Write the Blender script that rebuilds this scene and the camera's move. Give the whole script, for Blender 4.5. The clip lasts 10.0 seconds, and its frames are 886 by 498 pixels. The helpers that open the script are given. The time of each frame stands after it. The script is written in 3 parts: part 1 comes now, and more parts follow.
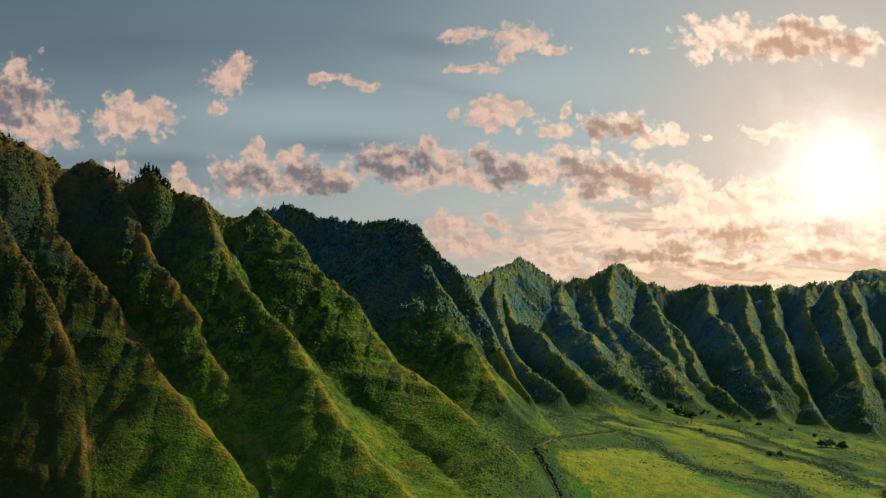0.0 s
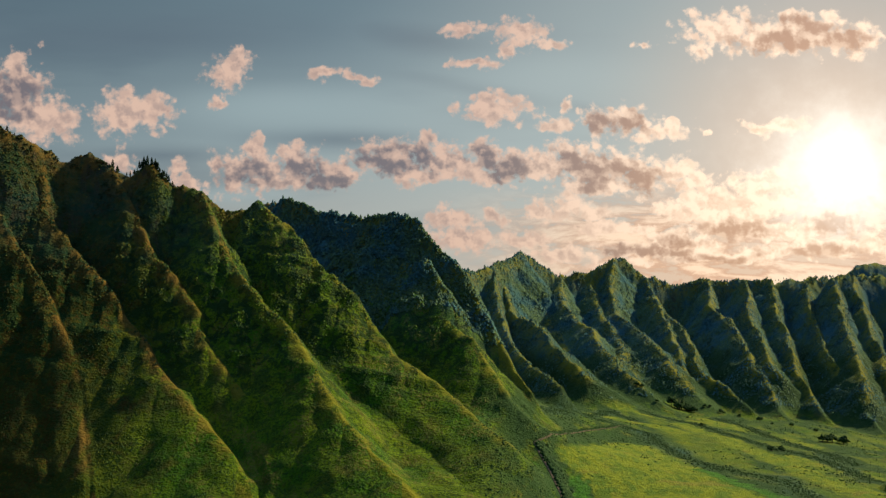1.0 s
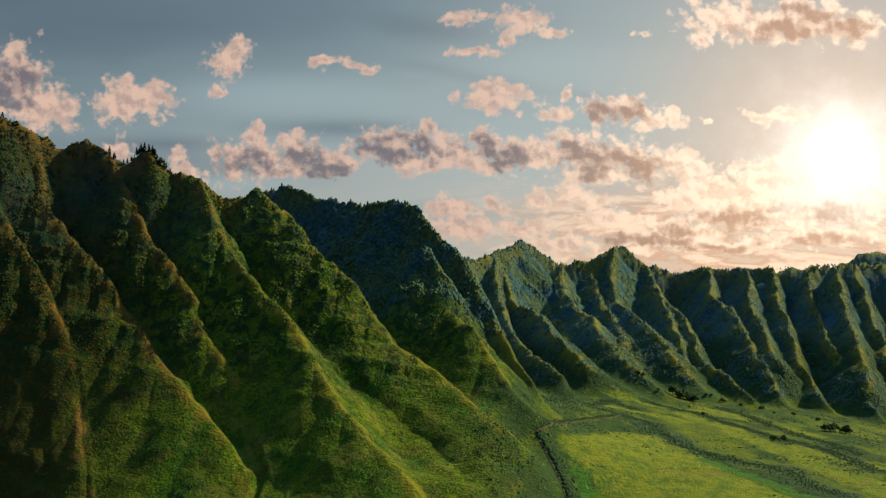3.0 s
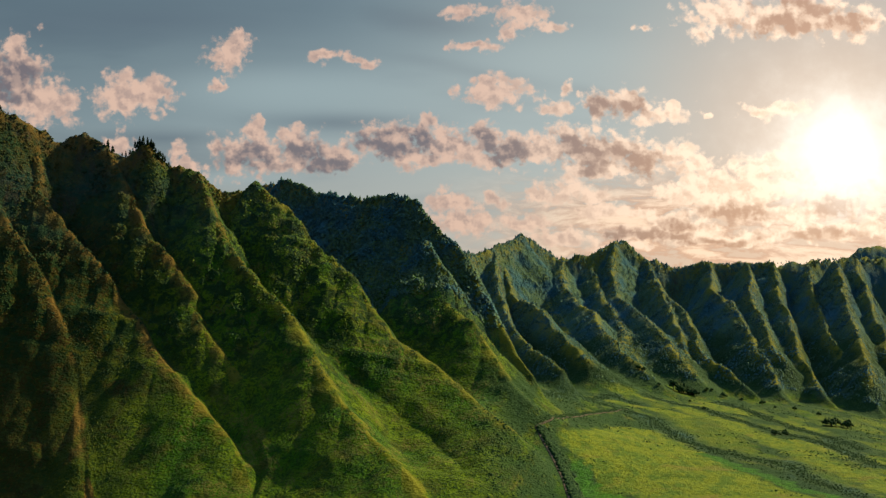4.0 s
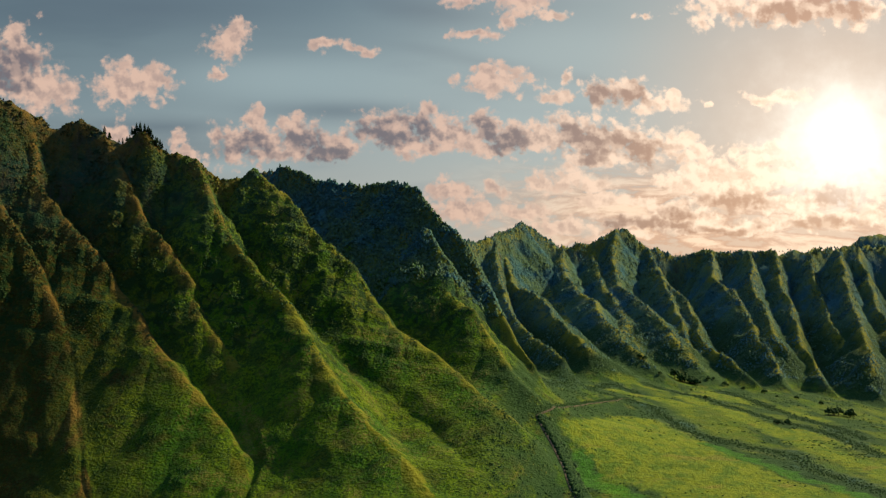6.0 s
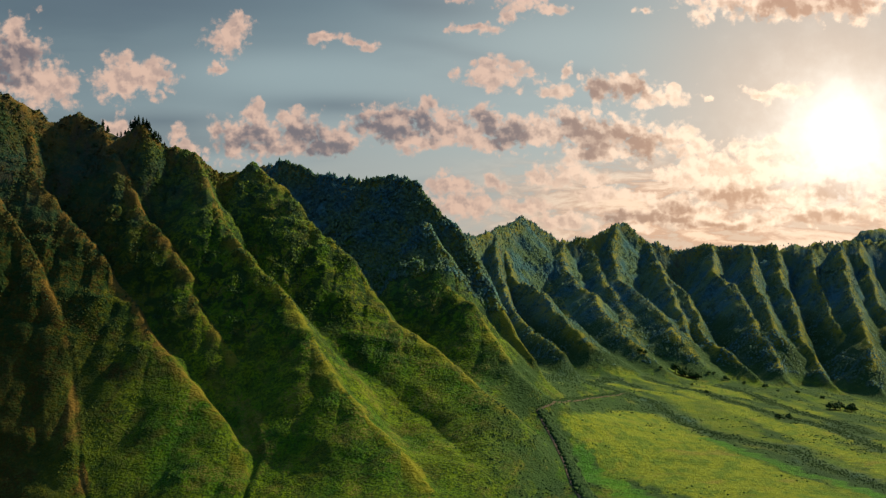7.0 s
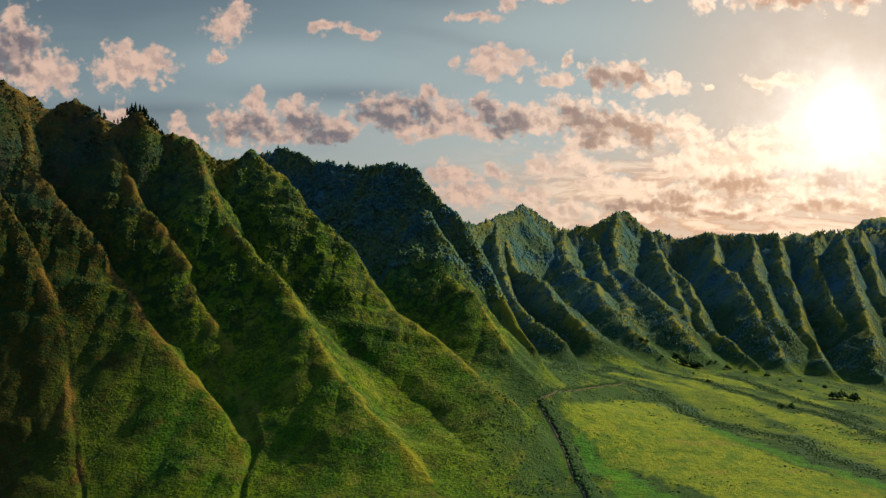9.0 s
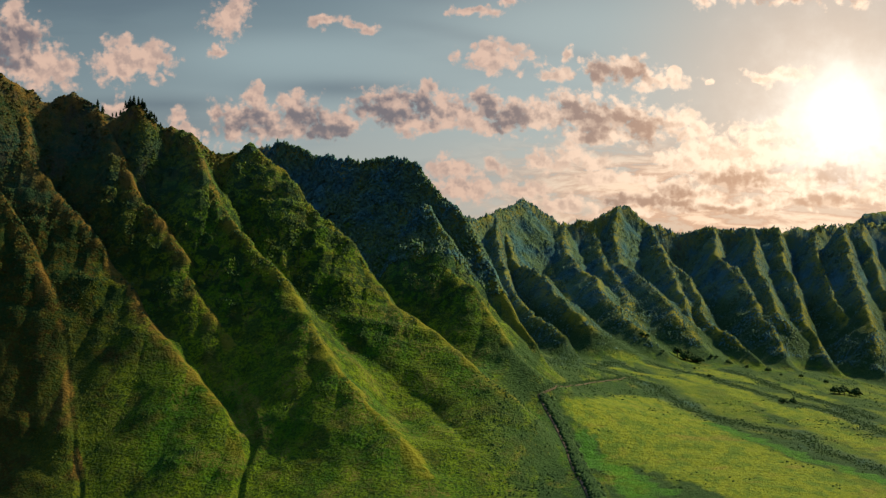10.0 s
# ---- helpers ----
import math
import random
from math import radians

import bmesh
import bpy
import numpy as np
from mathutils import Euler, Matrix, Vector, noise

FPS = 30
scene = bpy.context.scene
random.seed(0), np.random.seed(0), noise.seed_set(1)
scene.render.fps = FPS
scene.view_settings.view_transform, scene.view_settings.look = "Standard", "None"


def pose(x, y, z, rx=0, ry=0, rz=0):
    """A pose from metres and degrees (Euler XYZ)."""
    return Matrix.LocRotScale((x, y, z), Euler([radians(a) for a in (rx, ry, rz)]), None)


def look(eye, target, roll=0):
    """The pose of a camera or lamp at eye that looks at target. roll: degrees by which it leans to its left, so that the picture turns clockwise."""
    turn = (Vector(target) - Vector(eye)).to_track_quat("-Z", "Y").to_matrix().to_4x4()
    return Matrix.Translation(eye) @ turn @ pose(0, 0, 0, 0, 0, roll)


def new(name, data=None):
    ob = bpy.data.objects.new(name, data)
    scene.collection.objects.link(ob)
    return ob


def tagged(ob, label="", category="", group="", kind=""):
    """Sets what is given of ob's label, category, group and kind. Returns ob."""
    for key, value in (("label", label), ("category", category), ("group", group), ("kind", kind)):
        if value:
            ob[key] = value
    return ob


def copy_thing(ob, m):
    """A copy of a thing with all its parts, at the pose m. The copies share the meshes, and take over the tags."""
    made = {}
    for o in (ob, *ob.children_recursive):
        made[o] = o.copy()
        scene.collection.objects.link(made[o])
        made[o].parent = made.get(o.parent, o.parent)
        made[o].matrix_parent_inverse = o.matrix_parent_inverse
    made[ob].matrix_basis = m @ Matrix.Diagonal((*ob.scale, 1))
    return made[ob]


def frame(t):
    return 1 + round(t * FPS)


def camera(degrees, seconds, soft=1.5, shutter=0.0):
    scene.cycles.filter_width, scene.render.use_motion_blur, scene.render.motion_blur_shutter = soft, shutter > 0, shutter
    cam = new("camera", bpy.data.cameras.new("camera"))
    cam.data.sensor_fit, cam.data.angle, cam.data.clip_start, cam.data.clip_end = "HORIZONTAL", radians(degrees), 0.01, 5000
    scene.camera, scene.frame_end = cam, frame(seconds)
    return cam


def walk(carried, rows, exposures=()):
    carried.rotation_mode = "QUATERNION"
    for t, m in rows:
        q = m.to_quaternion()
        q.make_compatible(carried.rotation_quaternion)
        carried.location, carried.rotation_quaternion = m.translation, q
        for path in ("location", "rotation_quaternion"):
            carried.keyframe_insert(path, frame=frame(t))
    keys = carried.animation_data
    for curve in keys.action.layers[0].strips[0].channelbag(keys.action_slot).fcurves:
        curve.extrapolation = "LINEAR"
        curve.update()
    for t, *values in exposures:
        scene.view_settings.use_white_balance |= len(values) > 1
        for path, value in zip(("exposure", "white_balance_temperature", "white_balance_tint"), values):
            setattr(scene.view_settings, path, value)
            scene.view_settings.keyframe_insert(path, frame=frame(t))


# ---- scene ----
# The valley lies along +y, its floor near z = 20; the camera flies slowly forward at about 230 m.
cam = camera(41.7, 10.0, soft=1.4)
PATH = [
    (0.0, pose(0.0, 0.0, 230.0, 93.863, 0.0, 0.0)),
    (2.5, pose(0.0, 21.2, 229.2, 93.176, -0.045, 0.007)),
    (5.0, pose(0.0, 42.5, 228.5, 92.482, -0.066, 0.012)),
    (7.5, pose(0.0, 63.7, 227.7, 91.79, -0.082, 0.014)),
    (10.0, pose(0.0, 85.0, 227.0, 91.111, -0.098, 0.023)),
]
walk(cam, PATH, exposures=((0.0, 1.0), (10.0, 1.0)))

# ---- light ----
SUN_TURN, SUN_RISE = 61.0, 38.0   # degrees to the right of the valley's line, and above the horizon
sun = new("sun", bpy.data.lights.new("sun", "SUN"))
sun.data.energy, sun.data.angle, sun.data.color = 4.3, radians(1.2), (1.0, 0.84, 0.47)
a, e = radians(SUN_TURN), radians(SUN_RISE)
sun.matrix_world = look((0, 0, 900), Vector((0, 0, 900)) - Vector((math.sin(a) * math.cos(e), math.cos(a) * math.cos(e), math.sin(e))))


class Nodes:
    """Short ways to write node trees."""

    def __init__(self, tree):
        self.tree = tree
        tree.nodes.clear()

    def add(self, kind, **values):
        node = self.tree.nodes.new(kind)
        for key, value in values.items():
            setattr(node, key, value)
        return node

    def put(self, socket, value):
        if isinstance(value, bpy.types.NodeSocket):
            self.tree.links.new(value, socket)
        else:
            socket.default_value = value

    def math(self, op, *args, clamp=False):
        node = self.add("ShaderNodeMath", operation=op, use_clamp=clamp)
        for i, v in enumerate(args):
            self.put(node.inputs[i], v)
        return node.outputs[0]

    def vec(self, op, *args):
        node = self.add("ShaderNodeVectorMath", operation=op)
        for i, v in enumerate(args):
            self.put(node.inputs[i], v)
        return node.outputs["Value" if op in ("LENGTH", "DOT_PRODUCT", "DISTANCE") else "Vector"]

    def step(self, v, lo, hi, to_lo=0.0, to_hi=1.0):
        node = self.add("ShaderNodeMapRange", interpolation_type="SMOOTHSTEP")
        for name, x in (("Value", v), ("From Min", lo), ("From Max", hi), ("To Min", to_lo), ("To Max", to_hi)):
            self.put(node.inputs[name], x)
        return node.outputs[0]

    def mix(self, fac, a, b):
        node = self.add("ShaderNodeMix", data_type="RGBA")
        self.put(node.inputs[0], fac)
        for socket, v in ((node.inputs[6], a), (node.inputs[7], b)):
            self.put(socket, v if isinstance(v, bpy.types.NodeSocket) else (*v, 1))
        return node.outputs[2]

    def noise(self, vector, scale, detail=4.0, rough=0.55, warp=0.0):
        node = self.add("ShaderNodeTexNoise")
        for name, v in (("Vector", vector), ("Scale", scale), ("Detail", detail), ("Roughness", rough), ("Distortion", warp)):
            self.put(node.inputs[name], v)
        return node.outputs[0]

    def ramp(self, fac, *stops):
        node = self.add("ShaderNodeValToRGB")
        band = node.color_ramp
        for i, (at, colour) in enumerate(stops):
            stop = band.elements[i] if i < 2 else band.elements.new(at)
            stop.position, stop.color = at, (*colour, 1)
        self.put(node.inputs[0], fac)
        return node.outputs[0]


world = bpy.data.worlds.new("sky")
scene.world, world.use_nodes = world, True
N = Nodes(world.node_tree)
way = N.add("ShaderNodeTexCoord").outputs["Generated"]
parts = N.add("ShaderNodeSeparateXYZ")
N.put(parts.inputs[0], way)
ahead = N.math("MAXIMUM", N.math("ABSOLUTE", parts.outputs[1]), 0.15)
flat = N.add("ShaderNodeCombineXYZ")
N.put(flat.inputs[0], N.math("DIVIDE", parts.outputs[0], ahead))
N.put(flat.inputs[1], N.math("DIVIDE", parts.outputs[2], ahead))
flat = flat.outputs[0]          # x: tangent to the right, y: tangent upwards

sky = N.add("ShaderNodeTexSky", sky_type="NISHITA", sun_disc=False, sun_elevation=e, sun_rotation=a, altitude=200.0, dust_density=2.0)
clear = N.vec("SCALE", sky.outputs[0], (0, 0, 0))
clear.node.inputs["Scale"].default_value = 0.008

# the low sun behind the clouds, with its glow, over a grey-blue evening sky
glow_way = Vector((0.343, 1.0, 0.131)).normalized()
near_sun = N.math("ARCCOSINE", N.vec("DOT_PRODUCT", way, tuple(glow_way)))
blur = N.math("MULTIPLY", near_sun, N.math("ADD", 0.45, N.math("MULTIPLY", N.noise(flat, 26.0, 5.0, 0.6), 1.1)))
height = parts.outputs[2]
base = N.ramp(N.step(height, 0.02, 0.30), (0.0, (0.40, 0.40, 0.36)), (0.45, (0.285, 0.355, 0.365)), (1.0, (0.128, 0.190, 0.222)))
base = N.mix(N.step(height, 0.30, 0.75), base, (0.41, 0.70, 1.26))
streak = N.noise(N.vec("MULTIPLY", N.vec("ADD", flat, (0.0, -0.1, 0.0)), (2.2, 11.0, 1.0)), 1.7, 4.0, 0.5)
base = N.mix(N.step(streak, 0.50, 0.68, 0.0, 0.4), base, (0.12, 0.165, 0.20))
dim = N.vec("MULTIPLY", base, (0.62, 0.67, 0.71))
base = N.mix(N.step(near_sun, 0.36, 0.72), base, dim)
veil = None
for right, up, wide, high, lean in ((-0.090, 0.158, 0.104, 0.013, 0.00), (-0.242, 0.144, 0.076, 0.011, 0.00), (0.037, 0.200, 0.076, 0.009, -0.18), (-0.262, 0.247, 0.208, 0.027, 0.00), (0.125, 0.185, 0.032, 0.007, -0.20), (-0.012, 0.245, 0.076, 0.016, -0.10)):
    tilted = N.vec("SUBTRACT", flat, (right, up, 0))
    skew = N.add("ShaderNodeVectorRotate", rotation_type="Z_AXIS")
    N.put(skew.inputs["Vector"], tilted), N.put(skew.inputs["Angle"], -lean)
    far = N.vec("LENGTH", N.vec("MULTIPLY", skew.outputs[0], (1 / wide, 1 / high, 0)))
    veil = far if veil is None else N.math("MINIMUM", veil, far)
veil = N.math("MULTIPLY", N.step(N.math("ADD", veil, N.math("MULTIPLY", streak, 1.7)), 2.1, 0.6), 0.62)
base = N.mix(veil, base, (0.088, 0.122, 0.155))
for right, up, wide, high in ((-0.164, 0.186, 0.095, 0.021), (-0.071, 0.186, 0.120, 0.023), (0.096, 0.213, 0.107, 0.023), (-0.178, 0.110, 0.069, 0.010)):
    far = N.vec("LENGTH", N.vec("MULTIPLY", N.vec("SUBTRACT", flat, (right, up, 0)), (1 / wide, 1 / high, 0)))
    base = N.mix(N.step(far, 1.4, 0.1, 0.0, 0.42), base, (0.33, 0.42, 0.43))
base = N.mix(N.step(near_sun, 0.46, 0.16, 0.0, 0.55), base, (0.50, 0.54, 0.50))
haze = N.step(near_sun, 0.23, 0.01)
base = N.mix(N.math("MULTIPLY", haze, 0.85), base, (0.84, 0.60, 0.42))
disc = N.math("MINIMUM", N.math("MULTIPLY", N.math("POWER", 2.718, N.math("MULTIPLY", blur, -50.0)), 2.8), 1.0)
base = N.mix(N.math("MULTIPLY", N.step(height, 0.13, 0.03), N.step(near_sun, 0.40, 0.10, 0.0, 0.8)), base, (0.80, 0.54, 0.36))
low = N.noise(N.vec("MULTIPLY", flat, (1.0, 3.0, 1.0)), 21.0, 7.0, 0.62, 0.4)
low_tone = N.mix(N.step(low, 0.44, 0.62), (0.62, 0.33, 0.19), (1.12, 0.80, 0.55))
base = N.mix(N.math("MULTIPLY", N.math("MULTIPLY", N.step(height, 0.125, 0.075), N.step(low, 0.40, 0.50)), N.step(near_sun, 0.36, 0.16, 0.0, 0.8)), base, low_tone)
base = N.mix(disc, base, (1.25, 1.15, 0.98))

cover = heart = None


def cloud(right, up, wide, high, heavy=False):
    """A cumulus round a point of the sky, by the tangents to the right and upwards; a heavy one has a grey heart."""
    global cover, heart
    off = N.vec("MULTIPLY", N.vec("SUBTRACT", warped, (right, up, 0)), (1 / wide, 1 / high, 0))
    far = N.vec("LENGTH", off)
    cover = far if cover is None else N.math("MINIMUM", cover, far)
    if heavy:
        far = N.vec("LENGTH", N.vec("ADD", off, (0.06, 0.14, 0)))
        heart = far if heart is None else N.math("MINIMUM", heart, far)


def billows(where):
    """Heaped puffs: rounded lumps with finer ones on them."""
    coarse = N.math("ABSOLUTE", N.math("SUBTRACT", N.noise(where, 42.0, 2.0, 0.5), 0.5))
    small = N.math("ABSOLUTE", N.math("SUBTRACT", N.noise(where, 110.0, 3.0, 0.5), 0.5))
    return N.math("ADD", N.math("ADD", N.math("MULTIPLY", coarse, 1.9), N.math("MULTIPLY", small, 1.0)), N.math("MULTIPLY", N.noise(where, 75.0, 8.0, 0.66), 1.0))


billow = billows(flat)
lump, lump_lee = (N.noise(N.vec("ADD", flat, by), 58.0, 3.5, 0.55) for by in ((0.0, 0.0, 0.0), (0.0030, 0.0042, 0.0)))
shift = N.add("ShaderNodeTexNoise")
N.put(shift.inputs["Vector"], flat), N.put(shift.inputs["Scale"], 46.0), N.put(shift.inputs["Detail"], 4.0)
warped = N.vec("ADD", flat, N.vec("MULTIPLY", N.vec("SUBTRACT", shift.outputs[1], (0.5, 0.5, 0.5)), (0.030, 0.022, 0.0)))
cloud(-0.3696, 0.2002, 0.0333, 0.0365, True)
cloud(-0.3545, 0.1781, 0.0429, 0.0289)
cloud(-0.3276, 0.1747, 0.0222, 0.0205)
cloud(-0.2788, 0.1806, 0.0282, 0.0259)
cloud(-0.2592, 0.1831, 0.0311, 0.0205)
cloud(-0.2421, 0.1816, 0.0133, 0.0106)
cloud(-0.1886, 0.2152, 0.0237, 0.0190)
cloud(-0.1764, 0.2271, 0.0156, 0.0129)
cloud(-0.1053, 0.2163, 0.0178, 0.0076)
cloud(-0.0710, 0.2104, 0.0185, 0.0076)
cloud(-0.1957, 0.1881, 0.0118, 0.0091)
cloud(-0.1650, 0.1473, 0.0126, 0.0182)
cloud(-0.1683, 0.1306, 0.0371, 0.0227, True)
cloud(-0.1219, 0.1326, 0.0340, 0.0250, True)
cloud(-0.0975, 0.1243, 0.0333, 0.0182, True)
cloud(-0.1413, 0.1194, 0.0593, 0.0099)
cloud(-0.0463, 0.1391, 0.0489, 0.0213, True)
cloud(-0.0160, 0.1455, 0.0326, 0.0213, True)
cloud(-0.0243, 0.1259, 0.0371, 0.0121)
cloud(0.0074, 0.1367, 0.0237, 0.0198)
cloud(0.0367, 0.1416, 0.0282, 0.0227, True)
cloud(0.0587, 0.1358, 0.0311, 0.0213, True)
cloud(0.0319, 0.1245, 0.0444, 0.0106)
cloud(0.0856, 0.1358, 0.0296, 0.0182)
cloud(0.1149, 0.1407, 0.0340, 0.0213, True)
cloud(0.1392, 0.1329, 0.0504, 0.0243, True)
cloud(0.1734, 0.1261, 0.0386, 0.0205, True)
cloud(0.1978, 0.1310, 0.0282, 0.0168)
cloud(0.2124, 0.1203, 0.0222, 0.0121)
cloud(0.1343, 0.1172, 0.0519, 0.0091)
cloud(0.0465, 0.1849, 0.0386, 0.0175)
cloud(0.0426, 0.1933, 0.0207, 0.0106)
cloud(0.0979, 0.1702, 0.0207, 0.0091)
cloud(0.1077, 0.1860, 0.0082, 0.0099)
cloud(0.1394, 0.1742, 0.0282, 0.0168, True)
cloud(0.1639, 0.1752, 0.0282, 0.0182, True)
cloud(0.1883, 0.1654, 0.0326, 0.0114)
cloud(0.2005, 0.1703, 0.0126, 0.0099)
cloud(0.2714, 0.1694, 0.0207, 0.0069)
cloud(0.2949, 0.1709, 0.0296, 0.0099)
cloud(0.2298, 0.1625, 0.0067, 0.0037)
cloud(0.0662, 0.2511, 0.0267, 0.0182)
cloud(0.0932, 0.2423, 0.0207, 0.0076)
cloud(0.0554, 0.2343, 0.0118, 0.0091)
cloud(0.0270, 0.2224, 0.0296, 0.0061)
cloud(0.0132, 0.2541, 0.0267, 0.0099)
cloud(0.2478, 0.2543, 0.0489, 0.0198)
cloud(0.3017, 0.2494, 0.0771, 0.0205, True)
cloud(0.3507, 0.2465, 0.0489, 0.0182, True)
cloud(0.3214, 0.2594, 0.0444, 0.0121, True)
cloud(0.2231, 0.2375, 0.0133, 0.0121)
cloud(0.1741, 0.2414, 0.0133, 0.0054)
cloud(-0.2317, 0.1291, 0.0104, 0.0198)
cloud(-0.2194, 0.1193, 0.0178, 0.0106)
cloud(-0.2782, 0.1364, 0.0193, 0.0121)
cloud(0.1098, 0.0986, 0.0282, 0.0160)
cloud(0.0864, 0.0947, 0.0163, 0.0129)
cloud(0.1303, 0.0937, 0.0253, 0.0099)
cloud(0.0440, 0.0927, 0.0104, 0.0084)
cloud(0.0075, 0.0868, 0.0340, 0.0168)
cloud(0.0182, 0.0721, 0.0489, 0.0136)
cloud(0.0708, 0.0697, 0.0415, 0.0076)
cloud(0.1400, 0.0791, 0.0415, 0.0076)
cloud(0.1682, 0.0781, 0.0207, 0.0054)
cloud(0.1048, 0.0576, 0.0429, 0.0069)
cloud(0.1778, 0.0625, 0.0651, 0.0084, True)
cloud(0.2046, 0.0704, 0.0415, 0.0069, True)
cloud(0.2337, 0.0558, 0.0815, 0.0069, True)
cloud(0.1534, 0.0499, 0.0444, 0.0054)
cloud(0.2024, 0.0967, 0.0340, 0.0175)
cloud(0.2293, 0.1026, 0.0371, 0.0213)
cloud(0.2619, 0.0968, 0.0415, 0.0205)
cloud(0.2708, 0.1164, 0.0400, 0.0151)
cloud(0.2866, 0.1262, 0.0207, 0.0099)
cloud(0.3010, 0.1066, 0.0415, 0.0182)
cloud(0.2510, 0.0812, 0.0489, 0.0175, True)
cloud(0.3006, 0.0773, 0.0564, 0.0144)
cloud(0.3387, 0.0871, 0.0415, 0.0182, True)
cloud(0.3643, 0.1018, 0.0340, 0.0099)
cloud(0.3238, 0.0627, 0.0637, 0.0106, True)
cloud(0.2761, 0.0578, 0.0564, 0.0069)
cloud(0.3677, 0.0686, 0.0296, 0.0106)

body = N.math("ADD", N.math("SUBTRACT", 1.0, cover), N.math("MULTIPLY", N.math("SUBTRACT", billow, 0.78), 1.35))
lit = N.math("SUBTRACT", lump_lee, lump)
low_sun = N.step(near_sun, 0.34, 0.04)
shade = N.mix(low_sun, (0.165, 0.135, 0.145), (0.62, 0.35, 0.20))
bright = N.mix(low_sun, (0.72, 0.48, 0.36), (1.30, 0.98, 0.70))
middle = N.mix(0.38, shade, bright)
puff = N.step(billow, 0.62, 1.05)
middle = N.mix(N.math("MULTIPLY", puff, 0.5), middle, bright)
tone = N.mix(N.step(lit, -0.12, 0.10, 0.85, 0.0), bright, middle)
tone = N.mix(N.step(body, 0.75, 0.15, 0.0, 0.6), tone, bright)
core = N.step(N.math("SUBTRACT", heart, N.math("MULTIPLY", N.math("SUBTRACT", lump, 0.5), 1.6)), 0.86, 0.22)
tone = N.mix(N.math("MULTIPLY", core, N.step(lit, 0.14, -0.08, 0.60, 1.0)), tone, shade)
seen = N.mix(N.math("MULTIPLY", N.step(body, -0.06, 0.46), 0.95), base, tone)
seen = N.mix(N.math("MULTIPLY", disc, 0.80), seen, (1.35, 1.25, 1.08))
blend = N.add("ShaderNodeMix", data_type="RGBA", blend_type="ADD")
N.put(blend.inputs[0], 1.0), N.put(blend.inputs[6], seen), N.put(blend.inputs[7], clear)
back = N.add("ShaderNodeBackground")
N.put(back.inputs[0], blend.outputs[2]), N.put(back.inputs[1], 0.5)
N.put(N.add("ShaderNodeOutputWorld").inputs[0], back.outputs[0])

# ---- materials ----


def material(name, rough=0.9):
    m = bpy.data.materials.new(name)
    m.use_nodes = True
    n = Nodes(m.node_tree)
    shader = n.add("ShaderNodeBsdfPrincipled")
    n.put(shader.inputs["Roughness"], rough)
    n.put(shader.inputs["Specular IOR Level"], 0.06)
    n.put(n.add("ShaderNodeOutputMaterial").inputs[0], shader.outputs[0])
    return m, n, shader


def growth(n, place, wood):
    """The colour of grass, dry heath and woodland over the slopes, with distance haze and left-hand shade tinted in."""
    fine = n.noise(place, 0.30, 4.0, 0.6)
    grass = n.mix(n.step(n.noise(place, 0.011, 6.0, 0.6), 0.36, 0.60), (0.026, 0.078, 0.0012), (0.078, 0.118, 0.002))
    across = n.add("ShaderNodeSeparateXYZ")
    n.put(across.inputs[0], place)
    # brown heath in patches; thickened to the far left to paint the shade there
    heath_shade = n.math("ADD", n.step(n.noise(place, 0.030, 6.0, 0.65, 0.6), 0.49, 0.66, 0.0, 0.6), n.step(across.outputs[0], -300.0, -560.0, 0.0, 0.95), clamp=True)
    grass = n.mix(heath_shade, grass, (0.032, 0.021, 0.0025))
    grass = n.mix(n.step(n.noise(place, 0.19, 5.0, 0.7), 0.54, 0.64, 0.0, 0.55), grass, (0.085, 0.084, 0.006))
    grass = n.mix(n.step(fine, 0.48, 0.58, 0.0, 0.8), grass, (0.011, 0.030, 0.004))
    dry = n.math("MULTIPLY", n.step(n.noise(place, 0.026, 5.0, 0.6), 0.50, 0.60), n.step(n.noise(place, 0.30, 4.0, 0.7), 0.46, 0.56))
    grass = n.mix(n.math("MULTIPLY", dry, n.step(across.outputs[0], -460.0, -260.0, 0.2, 0.7)), grass, (0.125, 0.105, 0.020))
    thicket = n.step(n.noise(place, 0.065, 6.0, 0.66, 0.8), 0.46, 0.55, 0.0, 0.92)
    grass = n.mix(n.math("MULTIPLY", thicket, n.step(across.outputs[2], 60.0, 220.0, 0.35, 1.0)), grass, (0.008, 0.024, 0.005))
    # woodland; the blue haze of distance is mixed into its darker tones
    forest = n.mix(n.step(n.noise(place, 0.016, 5.0, 0.6), 0.37, 0.58), (0.023, 0.072, 0.080), (0.052, 0.086, 0.030))
    forest = n.mix(n.step(fine, 0.40, 0.66, 0.0, 0.7), forest, (0.018, 0.060, 0.076))
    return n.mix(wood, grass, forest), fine


